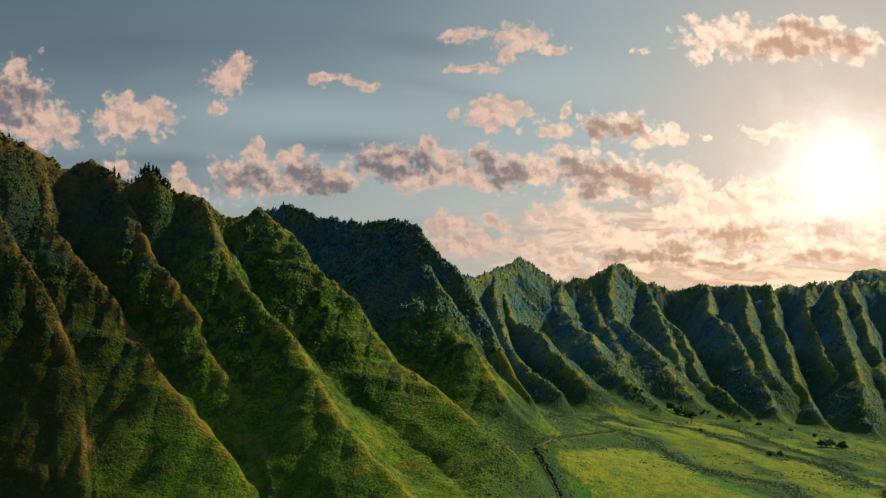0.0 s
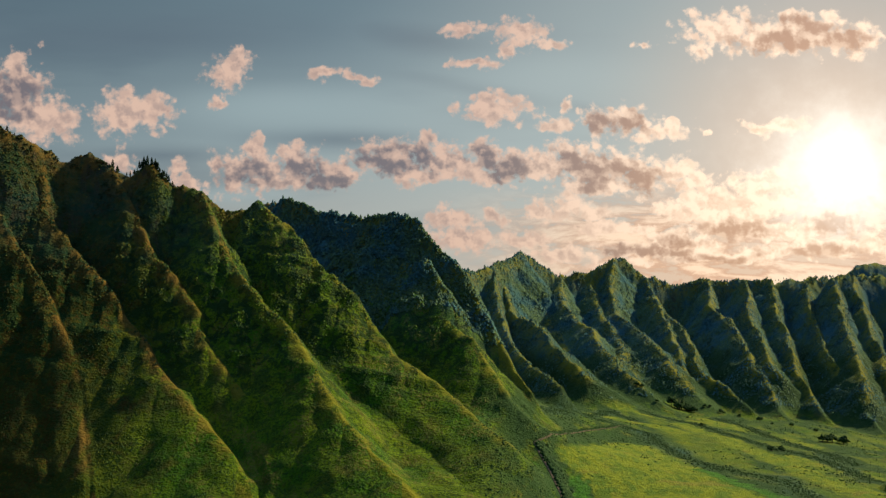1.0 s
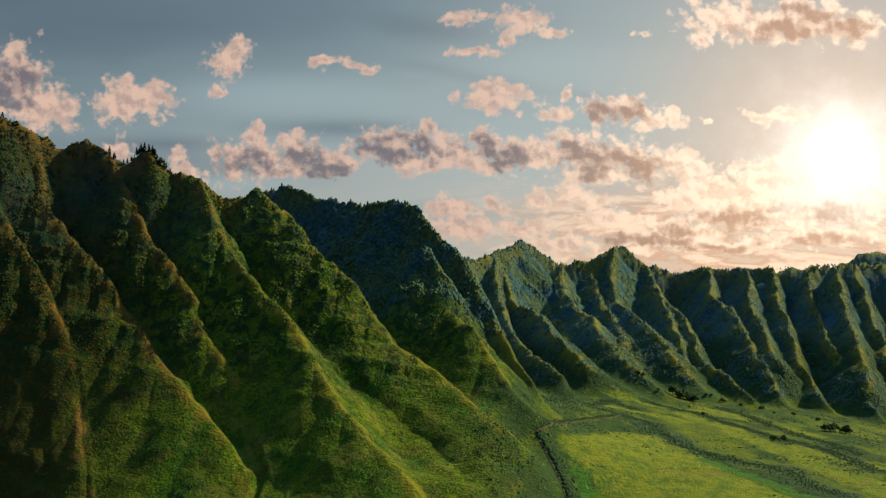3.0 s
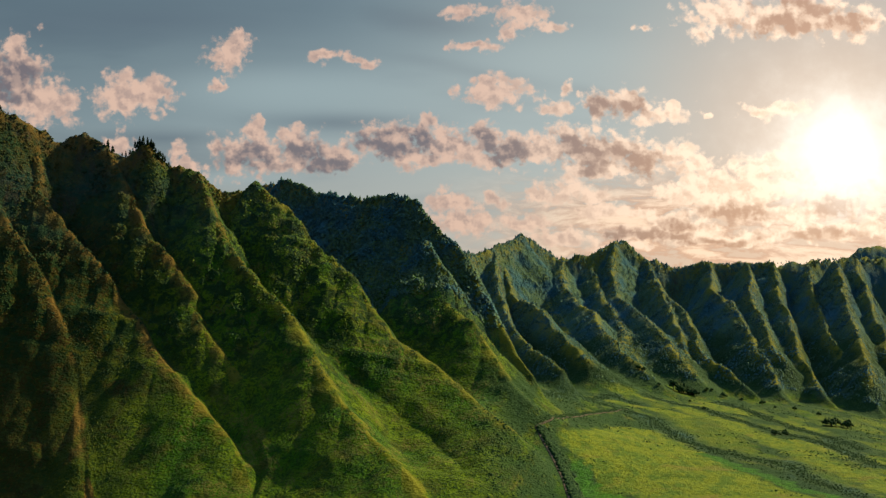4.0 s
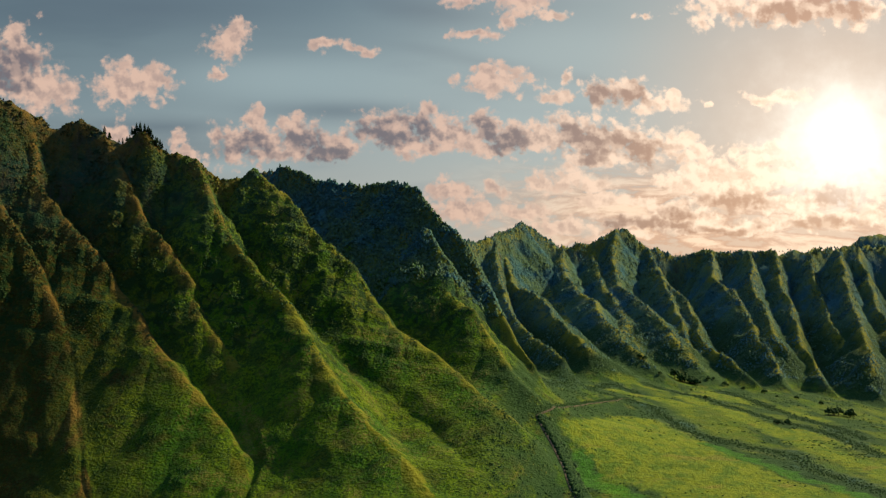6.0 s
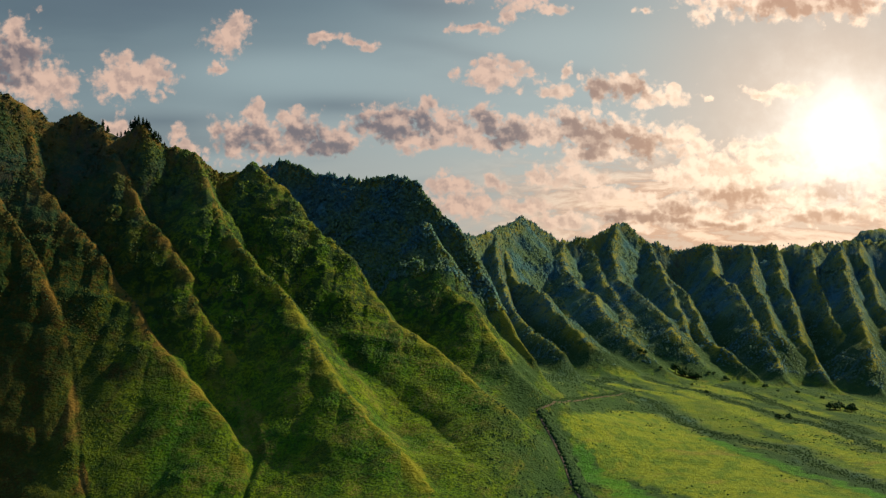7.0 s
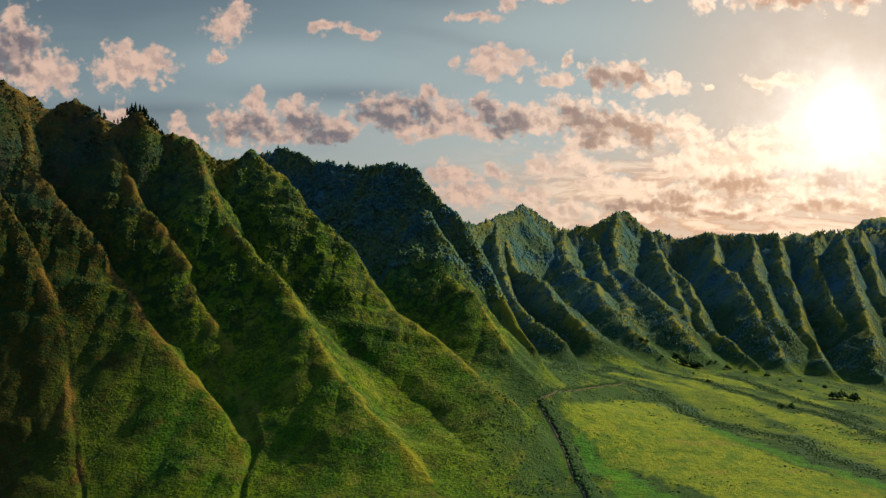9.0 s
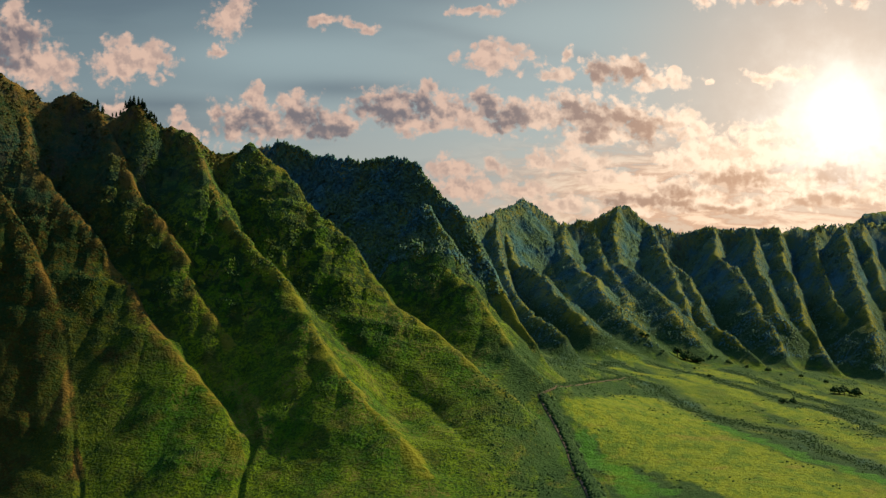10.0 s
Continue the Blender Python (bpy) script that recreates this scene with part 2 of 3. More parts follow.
def ground_material():
    m, n, shader = material("grassy_mountain_soil")
    geometry = n.add("ShaderNodeNewGeometry")
    place = geometry.outputs["Position"]
    cover = n.add("ShaderNodeAttribute", attribute_name="cover")
    split = n.add("ShaderNodeSeparateColor")
    n.put(split.inputs[0], cover.outputs["Color"])
    meadow, lush, wood = split.outputs[0], split.outputs[1], split.outputs[2]
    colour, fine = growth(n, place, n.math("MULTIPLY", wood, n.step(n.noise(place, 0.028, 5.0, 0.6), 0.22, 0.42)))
    patches = n.noise(n.vec("MULTIPLY", place, (1.0, 0.22, 1.0)), 0.022, 6.0, 0.62)
    level = n.add("ShaderNodeSeparateXYZ")
    n.put(level.inputs[0], place)
    scrub = n.math("MULTIPLY", n.step(patches, 0.42, 0.52, 0.0, 0.92), n.step(level.outputs[2], 170.0, 110.0))
    low = n.step(level.outputs[2], 175.0, 115.0)
    colour = n.mix(n.math("MULTIPLY", scrub, n.step(level.outputs[0], 20.0, 110.0)), colour, (0.016, 0.040, 0.009))
    bushy = n.math("MULTIPLY", n.math("MULTIPLY", wood, low), n.step(n.noise(place, 0.10, 6.0, 0.66), 0.34, 0.52, 0.35, 0.95))
    colour = n.mix(bushy, colour, (0.013, 0.034, 0.009))
    # dry grass along the crests; on the far wall it also paints their sunlit rims
    airy = n.math("MULTIPLY", cover.outputs["Alpha"], n.step(n.noise(place, 0.045, 5.0, 0.65), 0.34, 0.58))
    straw_and_sun = n.mix(n.step(level.outputs[0], -180.0, -420.0), (0.130, 0.120, 0.008), (0.112, 0.064, 0.012))
    colour = n.mix(n.math("MULTIPLY", airy, 0.85), colour, straw_and_sun)
    tilt = n.add("ShaderNodeSeparateXYZ")
    n.put(tilt.inputs[0], geometry.outputs["Normal"])
    bare = n.math("MULTIPLY", n.step(tilt.outputs[2], 0.40, 0.24), n.step(n.noise(n.vec("MULTIPLY", place, (1.0, 1.0, 0.25)), 0.11, 5.0, 0.65), 0.42, 0.60))
    colour = n.mix(n.math("MULTIPLY", bare, 0.8), colour, (0.036, 0.031, 0.023))
    hay = n.mix(n.step(n.noise(n.vec("MULTIPLY", place, (1.0, 0.45, 1.0)), 0.055, 6.0, 0.68), 0.42, 0.62), (0.120, 0.140, 0.007), (0.060, 0.100, 0.008))
    hay = n.mix(n.step(n.noise(place, 0.02, 4.0), 0.58, 0.70, 0.0, 0.7), hay, (0.135, 0.108, 0.02))
    hay = n.mix(n.step(n.noise(place, 0.16, 6.0, 0.75), 0.52, 0.62, 0.0, 0.75), hay, (0.030, 0.056, 0.006))
    hay = n.mix(n.step(n.noise(place, 0.55, 3.0, 0.7), 0.54, 0.66, 0.0, 0.6), hay, (0.022, 0.044, 0.006))
    colour = n.mix(meadow, colour, hay)
    colour = n.mix(n.math("MULTIPLY", lush, n.step(n.noise(place, 0.12, 5.0, 0.65), 0.35, 0.60, 0.9, 0.35)), colour, (0.036, 0.120, 0.006))
    n.put(shader.inputs["Base Color"], colour)
    bump = n.add("ShaderNodeBump")
    rough = n.math("ADD", fine, n.math("MULTIPLY", n.noise(place, 0.09, 4.0, 0.6), 1.5))
    n.put(bump.inputs["Height"], rough), n.put(bump.inputs["Distance"], 3.6), n.put(bump.inputs["Strength"], 0.8)
    n.put(shader.inputs["Normal"], bump.outputs[0])
    return m


def brush_material(name, wood):
    """Shrubs in the colours of the slope that they grow on, each a little lighter or darker."""
    m, n, shader = material(name, 0.8)
    geometry = n.add("ShaderNodeNewGeometry")
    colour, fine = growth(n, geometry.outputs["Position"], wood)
    hue = n.add("ShaderNodeHueSaturation")
    n.put(hue.inputs["Value"], n.step(geometry.outputs["Random Per Island"], 0.0, 1.0, 0.85, 1.35))
    n.put(hue.inputs["Color"], colour)
    n.put(shader.inputs["Base Color"], hue.outputs[0])
    bump = n.add("ShaderNodeBump")
    n.put(bump.inputs["Height"], n.noise(geometry.outputs["Position"], 0.9, 3.0)), n.put(bump.inputs["Distance"], 0.8), n.put(bump.inputs["Strength"], 0.6)
    n.put(shader.inputs["Normal"], bump.outputs[0])
    return m


def leaf_material(name, dark, light, odd=None):
    """Foliage whose tufts differ from one another."""
    m, n, shader = material(name, 0.8)
    geometry = n.add("ShaderNodeNewGeometry")
    colour = n.mix(geometry.outputs["Random Per Island"], dark, light)
    if odd:
        colour = n.mix(n.step(n.noise(geometry.outputs["Position"], 0.03, 4.0), 0.53, 0.63), colour, odd)
    speckle = n.noise(geometry.outputs["Position"], 1.1, 3.0)
    n.put(shader.inputs["Base Color"], n.mix(n.step(speckle, 0.35, 0.7, 0.0, 0.6), colour, tuple(0.65 * c for c in dark)))
    bump = n.add("ShaderNodeBump")
    n.put(bump.inputs["Height"], speckle), n.put(bump.inputs["Distance"], 0.8), n.put(bump.inputs["Strength"], 0.7)
    n.put(shader.inputs["Normal"], bump.outputs[0])
    return m


def plain_material(name, dark, light, size):
    m, n, shader = material(name)
    place = n.add("ShaderNodeNewGeometry").outputs["Position"]
    n.put(shader.inputs["Base Color"], n.mix(n.step(n.noise(place, size, 5.0), 0.35, 0.65), dark, light))
    return m


GROUND = ground_material()
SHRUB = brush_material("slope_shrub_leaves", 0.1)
FOREST = brush_material("hazy_forest_leaves", 0.9)
HEDGE = leaf_material("hedge_leaves", (0.012, 0.036, 0.010), (0.034, 0.070, 0.014))
NEEDLE = leaf_material("pine_needles", (0.008, 0.022, 0.012), (0.018, 0.040, 0.018))
BARK = plain_material("bark", (0.045, 0.032, 0.022), (0.10, 0.075, 0.05), 2.0)
DIRT = plain_material("trodden_earth", (0.045, 0.036, 0.022), (0.085, 0.066, 0.042), 0.3)

# ---- the land ----


def lattice(ix, iy, seed):
    h = (ix * 374761393 + iy * 668265263 + seed * 1274126177) & 0x7FFFFFFF
    h = ((h ^ (h >> 13)) * 1274126177) & 0x7FFFFFFF
    return ((h ^ (h >> 16)) & 0xFFFF) / 65535.0


def ripple(x, y, size, seed=0):
    """Smooth noise between -1 and 1 with lumps of that size in metres."""
    x, y = x / size, y / size
    ix, iy = np.floor(x).astype(np.int64), np.floor(y).astype(np.int64)
    fx, fy = x - ix, y - iy
    fx, fy = fx * fx * fx * (fx * (fx * 6 - 15) + 10), fy * fy * fy * (fy * (fy * 6 - 15) + 10)
    lo = lattice(ix, iy, seed) * (1 - fx) + lattice(ix + 1, iy, seed) * fx
    hi = lattice(ix, iy + 1, seed) * (1 - fx) + lattice(ix + 1, iy + 1, seed) * fx
    return (lo * (1 - fy) + hi * fy) * 2 - 1


RIDGES = []   # crest line from its top down; fall of the side towards the camera, at the top and the toe; the same of the other side; width of the shoulder


def spur(line, falls=(1.35, 0.9, 1.3, 0.8), shoulder=2.4):
    RIDGES.append((line, falls, shoulder))


spur([(-964, 1700, 709), (-769, 1780, 586), (-674, 1800, 529), (-632, 1830, 502), (-605, 1840, 480), (-564, 1850, 492), (-524, 1850, 466), (-502, 1850, 460), (-459, 1835, 475), (-426, 1845, 444), (-390, 1845, 438), (-353, 1860, 405), (-322, 1880, 410), (-299, 1880, 422)], (3.0, 3.0, 0.9, 0.9))
spur([(-300, 1880, 423), (-294, 1960, 406), (-281, 2060, 336)], (1.5, 1.5, 1.8, 1.8))
spur([(-404, 2350, 447), (-352, 2325, 465), (-310, 2300, 473), (-272, 2275, 459), (-242, 2250, 438), (-150, 2180, 421), (-95, 2120, 428), (-43, 2070, 402), (-4, 2030, 352), (39, 2000, 315), (62, 1970, 257), (93, 1940, 201), (126, 1890, 139), (142, 1860, 119)], (2.3, 1.5, 2.6, 2.2))
spur([(-117, 2900, 354), (61, 3100, 361), (134, 3250, 382), (233, 3442, 432), (297, 3510, 399), (342, 3537, 371), (440, 3578, 377), (515, 3618, 417), (563, 3645, 425), (624, 3645, 372), (699, 3672, 349), (852, 3686, 363), (917, 3699, 353), (1045, 3712, 371), (1179, 3712, 368), (1292, 3753, 384), (1483, 3780, 378), (1880, 3848, 395), (2575, 3780, 429)], (2.6, 2.6, 0.9, 0.9))
spur([(1248, 4350, 354), (1458, 4350, 396), (1595, 4350, 455), (1751, 4350, 438), (2025, 4350, 501), (2758, 4350, 459)], (1.5, 1.5, 0.9, 0.9))
spur([(-828, 1700, 414), (-790, 1660, 315), (-708, 1590, 176), (-639, 1520, 93), (-561, 1430, -5), (-503, 1360, -62)], (1.8, 0.7, 2.0, 0.8), 8.0)
spur([(-712, 1770, 456), (-626, 1725, 334), (-568, 1690, 268), (-526, 1650, 205), (-502, 1620, 159), (-485, 1590, 116), (-451, 1510, 46), (-425, 1450, -8), (-395, 1380, -60)], (1.7, 0.6, 2.0, 0.6), 8.0)
spur([(-632, 1830, 503), (-617, 1790, 407), (-574, 1765, 360), (-523, 1738, 310), (-485, 1715, 271), (-439, 1680, 217), (-394, 1630, 168), (-332, 1570, 112), (-272, 1510, 62), (-233, 1450, 12), (-205, 1400, -31)], (1.7, 0.45, 2.2, 1.2), 10.0)
spur([(-525, 1850, 466), (-482, 1810, 413), (-442, 1765, 341), (-397, 1730, 290), (-361, 1695, 251), (-337, 1660, 205), (-307, 1630, 167), (-273, 1600, 130), (-255, 1560, 89), (-227, 1495, 43)], (1.9, 0.9, 2.2, 0.5), 8.0)
spur([(-390, 1845, 438), (-354, 1800, 383), (-322, 1765, 329), (-280, 1720, 278), (-224, 1665, 221), (-182, 1610, 176), (-133, 1540, 109), (-101, 1500, 81), (-64, 1450, 45), (-15, 1370, -1), (10, 1300, -31)], (1.7, 0.30, 1.6, 0.40), 7.0)
spur([(-299, 1880, 422), (-241, 1850, 374), (-194, 1820, 315), (-149, 1800, 276), (-104, 1770, 225), (-69, 1740, 183), (13, 1670, 122), (50, 1620, 92), (85, 1560, 69)], (1.6, 0.30, 1.7, 1.0), 12.0)
spur([(-195, 2215, 429), (-156, 2120, 350), (-110, 2030, 282), (-60, 1970, 246), (5, 1910, 227), (49, 1860, 202), (82, 1800, 148), (108, 1740, 106), (124, 1710, 88)], (1.5, 0.8, 1.5, 0.9), 10.0)
spur([(-195, 2215, 429), (-149, 2160, 398), (-125, 2110, 364), (-93, 2060, 329), (-60, 2030, 323), (-28, 2005, 334), (0, 1960, 289), (25, 1925, 238)], (1.3, 1.1, 1.8, 1.4))
spur([(-85, 2112, 424), (-62, 2085, 373), (-39, 2060, 344)], (1.1, 1.0, 1.6, 1.4))
spur([(134, 3250, 382), (138, 3000, 272), (156, 2700, 190), (184, 2400, 137), (220, 2150, 111)], (1.4, 1.0, 3.0, 2.2), 6.0)
spur([(233, 3442, 432), (164, 3308, 348), (180, 3105, 259), (244, 2902, 215), (278, 2700, 152), (311, 2550, 107)], (1.7, 1.3, 1.4, 0.6), 6.0)
spur([(342, 3537, 371), (350, 3308, 276), (392, 3078, 207), (421, 2835, 134), (443, 2650, 84), (492, 2550, 35)], (1.1, 0.62, 1.4, 0.6), 8.0)
spur([(524, 3618, 417), (498, 3375, 277), (509, 3213, 226), (539, 3078, 185), (563, 2902, 132), (588, 2680, 50)], (1.1, 0.62, 1.4, 0.6), 8.0)
spur([(624, 3645, 372), (633, 3375, 261), (663, 3213, 213), (652, 3024, 142), (653, 2876, 99), (701, 2650, 27)], (1.15, 0.75, 2.5, 1.2))
spur([(840, 3686, 363), (796, 3470, 270), (820, 3348, 242), (807, 3146, 169), (796, 2970, 108), (774, 2600, -12)], (1.15, 0.75, 2.5, 1.2))
spur([(1045, 3712, 371), (980, 3456, 262), (959, 3267, 198), (909, 3038, 113), (893, 2835, 47), (887, 2680, -7), (886, 2500, -20)], (1.15, 0.75, 2.5, 1.2))
spur([(1152, 3712, 368), (1086, 3402, 229), (1033, 3105, 125), (1000, 2889, 50), (959, 2600, 0), (932, 2350, -38)], (1.15, 0.75, 2.5, 1.2))
spur([(1319, 3753, 380), (1241, 3402, 229), (1156, 3078, 111), (1094, 2781, 17), (998, 2350, -50)], (1.15, 0.75, 2.5, 1.2))
spur([(1519, 3780, 378), (1395, 3402, 213), (1224, 2835, 13)], (1.15, 0.75, 2.5, 1.2))
spur([(1713, 3807, 384), (1558, 3402, 213), (1359, 2835, 13)], (1.15, 0.75, 2.5, 1.2))
spur([(451, 3600, 367), (453, 3395, 278), (473, 3150, 184), (464, 2843, 87)], (1.1, 0.62, 1.4, 0.6), 8.0)
spur([(626, 3469, 309), (627, 3281, 232), (615, 3089, 162), (600, 2823, 81)], (1.25, 0.8, 2.3, 1.1))
spur([(302, 3674, 402), (293, 3436, 295), (309, 3211, 206), (337, 2986, 129)], (1.1, 0.62, 1.4, 0.6), 8.0)
spur([(1201, 3592, 363), (1137, 3314, 245), (1068, 3027, 142), (994, 2741, 59)], (1.25, 0.8, 2.3, 1.1))
spur([(918, 3567, 352), (878, 3355, 261), (856, 3150, 184), (820, 2905, 104)], (1.25, 0.8, 2.3, 1.1))


RAVINES = []   # line in plan, depth and half width


def ravine(line, deep, wide):
    RAVINES.append((line, deep, wide))


ravine([(-280, 1648), (-267, 1610), (-259, 1566), (-248, 1520), (-222, 1464), (-226, 1426), (-231, 1380)], 7, 8)
ravine([(-441, 1710), (-391, 1656), (-344, 1608), (-301, 1562), (-258, 1510), (-226, 1466)], 5, 12)
ravine([(-514, 1634), (-495, 1606), (-474, 1564), (-444, 1492), (-429, 1450), (-407, 1388)], 4, 8)
ravine([(-223, 1750), (-176, 1668), (-129, 1670), (-72, 1630), (-18, 1576), (25, 1464)], 7, 24)
ravine([(-579, 1626), (-546, 1580), (-502, 1510), (-461, 1442)], 4, 14)


def ease(v, lo, hi):
    t = np.clip((v - lo) / (hi - lo), 0, 1)
    return t * t * (3 - 2 * t)


def bend(v, width):
    return width * np.logaddexp(0, v / width)


def valley_floor(x, y):
    """The valley's bottom: nearly level ahead, rising as a fan to the wall, falling away to the right and under the near slopes."""
    z = 14 + 0.012 * (np.clip(y, 0, 4000) - 1500) - 0.135 * bend(np.minimum(x, 1500) - 620, 80)
    wall = np.interp(y, [1500, 1700, 1850, 2080, 2550, 2650, 2900], [85, 130, 150, 230, 315, 440, 560])
    z = z + bend(np.minimum(wall + 185 - x, 260), 40) * np.interp(y, [1480, 1580, 1700, 2050, 2350, 3000], [0, 0.15, 0.29, 0.27, 0.13, 0.08])
    return z - 75 / (1 + np.exp(np.clip((x - 40) / 70, -30, 30))) / (1 + np.exp(np.clip((y - 1560) / 50, -30, 30)))


def away(x, y, line):
    """The distance from a line in plan."""
    d = np.full(np.shape(x), 1e9)
    for (ax, ay), (bx, by) in zip(line, line[1:]):
        dx, dy = bx - ax, by - ay
        t = np.clip(((x - ax) * dx + (y - ay) * dy) / (dx * dx + dy * dy), 0, 1)
        d = np.minimum(d, np.hypot(x - ax - t * dx, y - ay - t * dy))
    return d


def land(x, y, crests=False):
    """The height of the ground: spurs with fluted flanks over the valley floor; with crests, the distance from the nearest crest too."""
    wx = x + 4 * ripple(x, y, 75, 1) + 2.2 * ripple(x, y, 28, 2)
    wy = y + 4 * ripple(x, y, 75, 3) + 2.2 * ripple(x, y, 28, 4)
    loose = ease(y, 2500, 2900)
    wx = wx + loose * (8 * ripple(x, y, 110, 18) + 6 * ripple(x, y, 46, 19))
    top = np.full(x.shape, -500.0)
    run, off = np.zeros(x.shape), np.zeros(x.shape)     # the way along the ruling crest, and away from it
    for number, (line, (near_a, near_b, far_a, far_b), shoulder) in enumerate(RIDGES):
        count, past = len(line) - 1, 400.0 * number
        own = np.full(x.shape, -500.0)
        for i in range(count):
            (ax, ay, az), (bx, by, bz) = line[i], line[i + 1]
            dx, dy = bx - ax, by - ay
            size = math.hypot(dx, dy)
            px, py = wx - ax, wy - ay
            t = np.clip((px * dx + py * dy) / (size * size), 0, 1)
            d = np.hypot(px - t * dx, py - t * dy)
            s = ((i + t) / count) ** 1.15
            side = 0.5 + 0.5 * np.clip((dx * py - dy * px) / (size * np.maximum(d, 0.01)), -1, 1)
            fall = (near_a + (near_b - near_a) * s) * (1 - side) + (far_a + (far_b - far_a) * s) * side
            fall = np.maximum(fall, 0.12)
            edge = 2.4 + (shoulder - 2.4) * (1 - ease(side, 0.3, 0.7))
            h = az + (bz - az) * t - fall * (np.sqrt(d * d + edge * edge) - edge)
            up = h > np.maximum(top, own)
            own, off = np.maximum(own, h), np.where(up, d, off)
            run = np.where(up, past + t * size + 0.35 * d, run)
            past += size
        more = np.maximum(top, own)
        blunt = 0.3 + 6.5 * (1 - ease(more, 170, 280))      # hollows between the spurs fill up with soil lower down
        top = more + blunt * np.log1p(np.exp(-np.minimum(np.abs(top - own) / blunt, 30)))
    for line, deep, wide in RAVINES:
        for i, ((ax, ay), (bx, by)) in enumerate(zip(line, line[1:])):
            dx, dy = bx - ax, by - ay
            t = np.clip(((wx - ax) * dx + (wy - ay) * dy) / (dx * dx + dy * dy), 0, 1)
            cut = np.clip(1 - np.hypot(wx - ax - t * dx, wy - ay - t * dy) / wide, 0, 1) ** 1.3 * np.clip((i + t) / 2, 0, 1)
            dug = cut if i == 0 else np.maximum(dug, cut)
        top = top - deep * dug
    low = valley_floor(x, y)
    soft = 7 + 9 * ease(y, 1550, 1750) - 9 * ease(x, 420, 640)
    z = low + soft * np.logaddexp(0, (top - low) / soft)
    hill = np.clip((z - low) / 60, 0, 1)
    steep = np.clip((z - 150) / 130, 0, 1)
    far = ease(y, 2100, 2700)
    flute = 1 - 2 * np.abs(ripple(run, 0.18 * off + 0.05 * y, 15 + 15 * far, 5)) + 0.5 * ripple(run, 0.2 * off, 8 + 7 * far, 14)
    z = z + flute * ease(off, 5, 40) * (hill * 0.8 + steep * (4.4 + 1.6 * far))
    z = z + hill * ((0.25 + 2.4 * steep) * (1 - 2 * np.abs(ripple(x, y, 48, 6))) + (0.5 + 2.4 * steep) * (1 - 2 * np.abs(ripple(x, y, 24, 7))) + (0.5 + 0.6 * steep) * ripple(x, y, 10, 10))
    ledge = ease(ripple(x, y, 70, 17), -0.5, 0.4)
    z = z + hill * (1.2 + 1.5 * ledge * (1 - far)) * ripple(z + 0.15 * x, 0.03 * x + 0.02 * y, 10, 11)
    z = z + steep * (2.2 * (1 - 2 * np.abs(ripple(x, y, 15, 15))) + 1.2 * ripple(x, y, 7, 16))
    z = z + hill * far * (6 * ripple(x, y, 62, 12) + 3 * (1 - 2 * np.abs(ripple(x, y, 34, 13))))
    z = z + 0.8 * ripple(x, y, 30, 8) + 2.5 * ripple(x, y, 160, 9)
    return (z, off + 200 * (1 - ease(z - low, 10, 40))) if crests else z


# lines of the valley floor, in plan
TRACK = [(129, 1654), (136, 1622), (144, 1570), (151, 1494), (151, 1370), (148, 1218), (140, 1080)]
LANE = [(129, 1654), (151, 1678), (180, 1770), (231, 1906), (295, 2034), (335, 2150)]
BROOKS = ([(260, 2138), (307, 2120), (358, 2064), (372, 1808), (414, 1704), (469, 1620), (461, 1478), (492, 1346), (510, 1200)],
          [(422, 2494), (500, 2362), (544, 2104), (564, 2002), (597, 1900), (597, 1622)],
          [(162, 1944), (227, 2120), (343, 2438), (378, 2302)],
          [(605, 2566), (610, 2232), (634, 2042), (639, 1816)])
STRIPS = ([(300, 2330), (380, 2260), (440, 2160)], [(520, 2420), (570, 2330), (620, 2230), (660, 2100)], [(470, 2324), (498, 2080), (509, 1874), (531, 1696), (539, 1468), (560, 1250)], [(356, 2484), (408, 2480), (455, 2418)],
          [(556, 2508), (601, 2278), (641, 2130)], [(547, 1882), (577, 1760), (611, 1658)])
LUSH = ([(372, 1698), (408, 1564), (441, 1376), (461, 1276), (480, 1150)], [(170, 1560), (180, 1450), (190, 1330), (200, 1200)], [(185, 1480), (205, 1350), (220, 1250)])


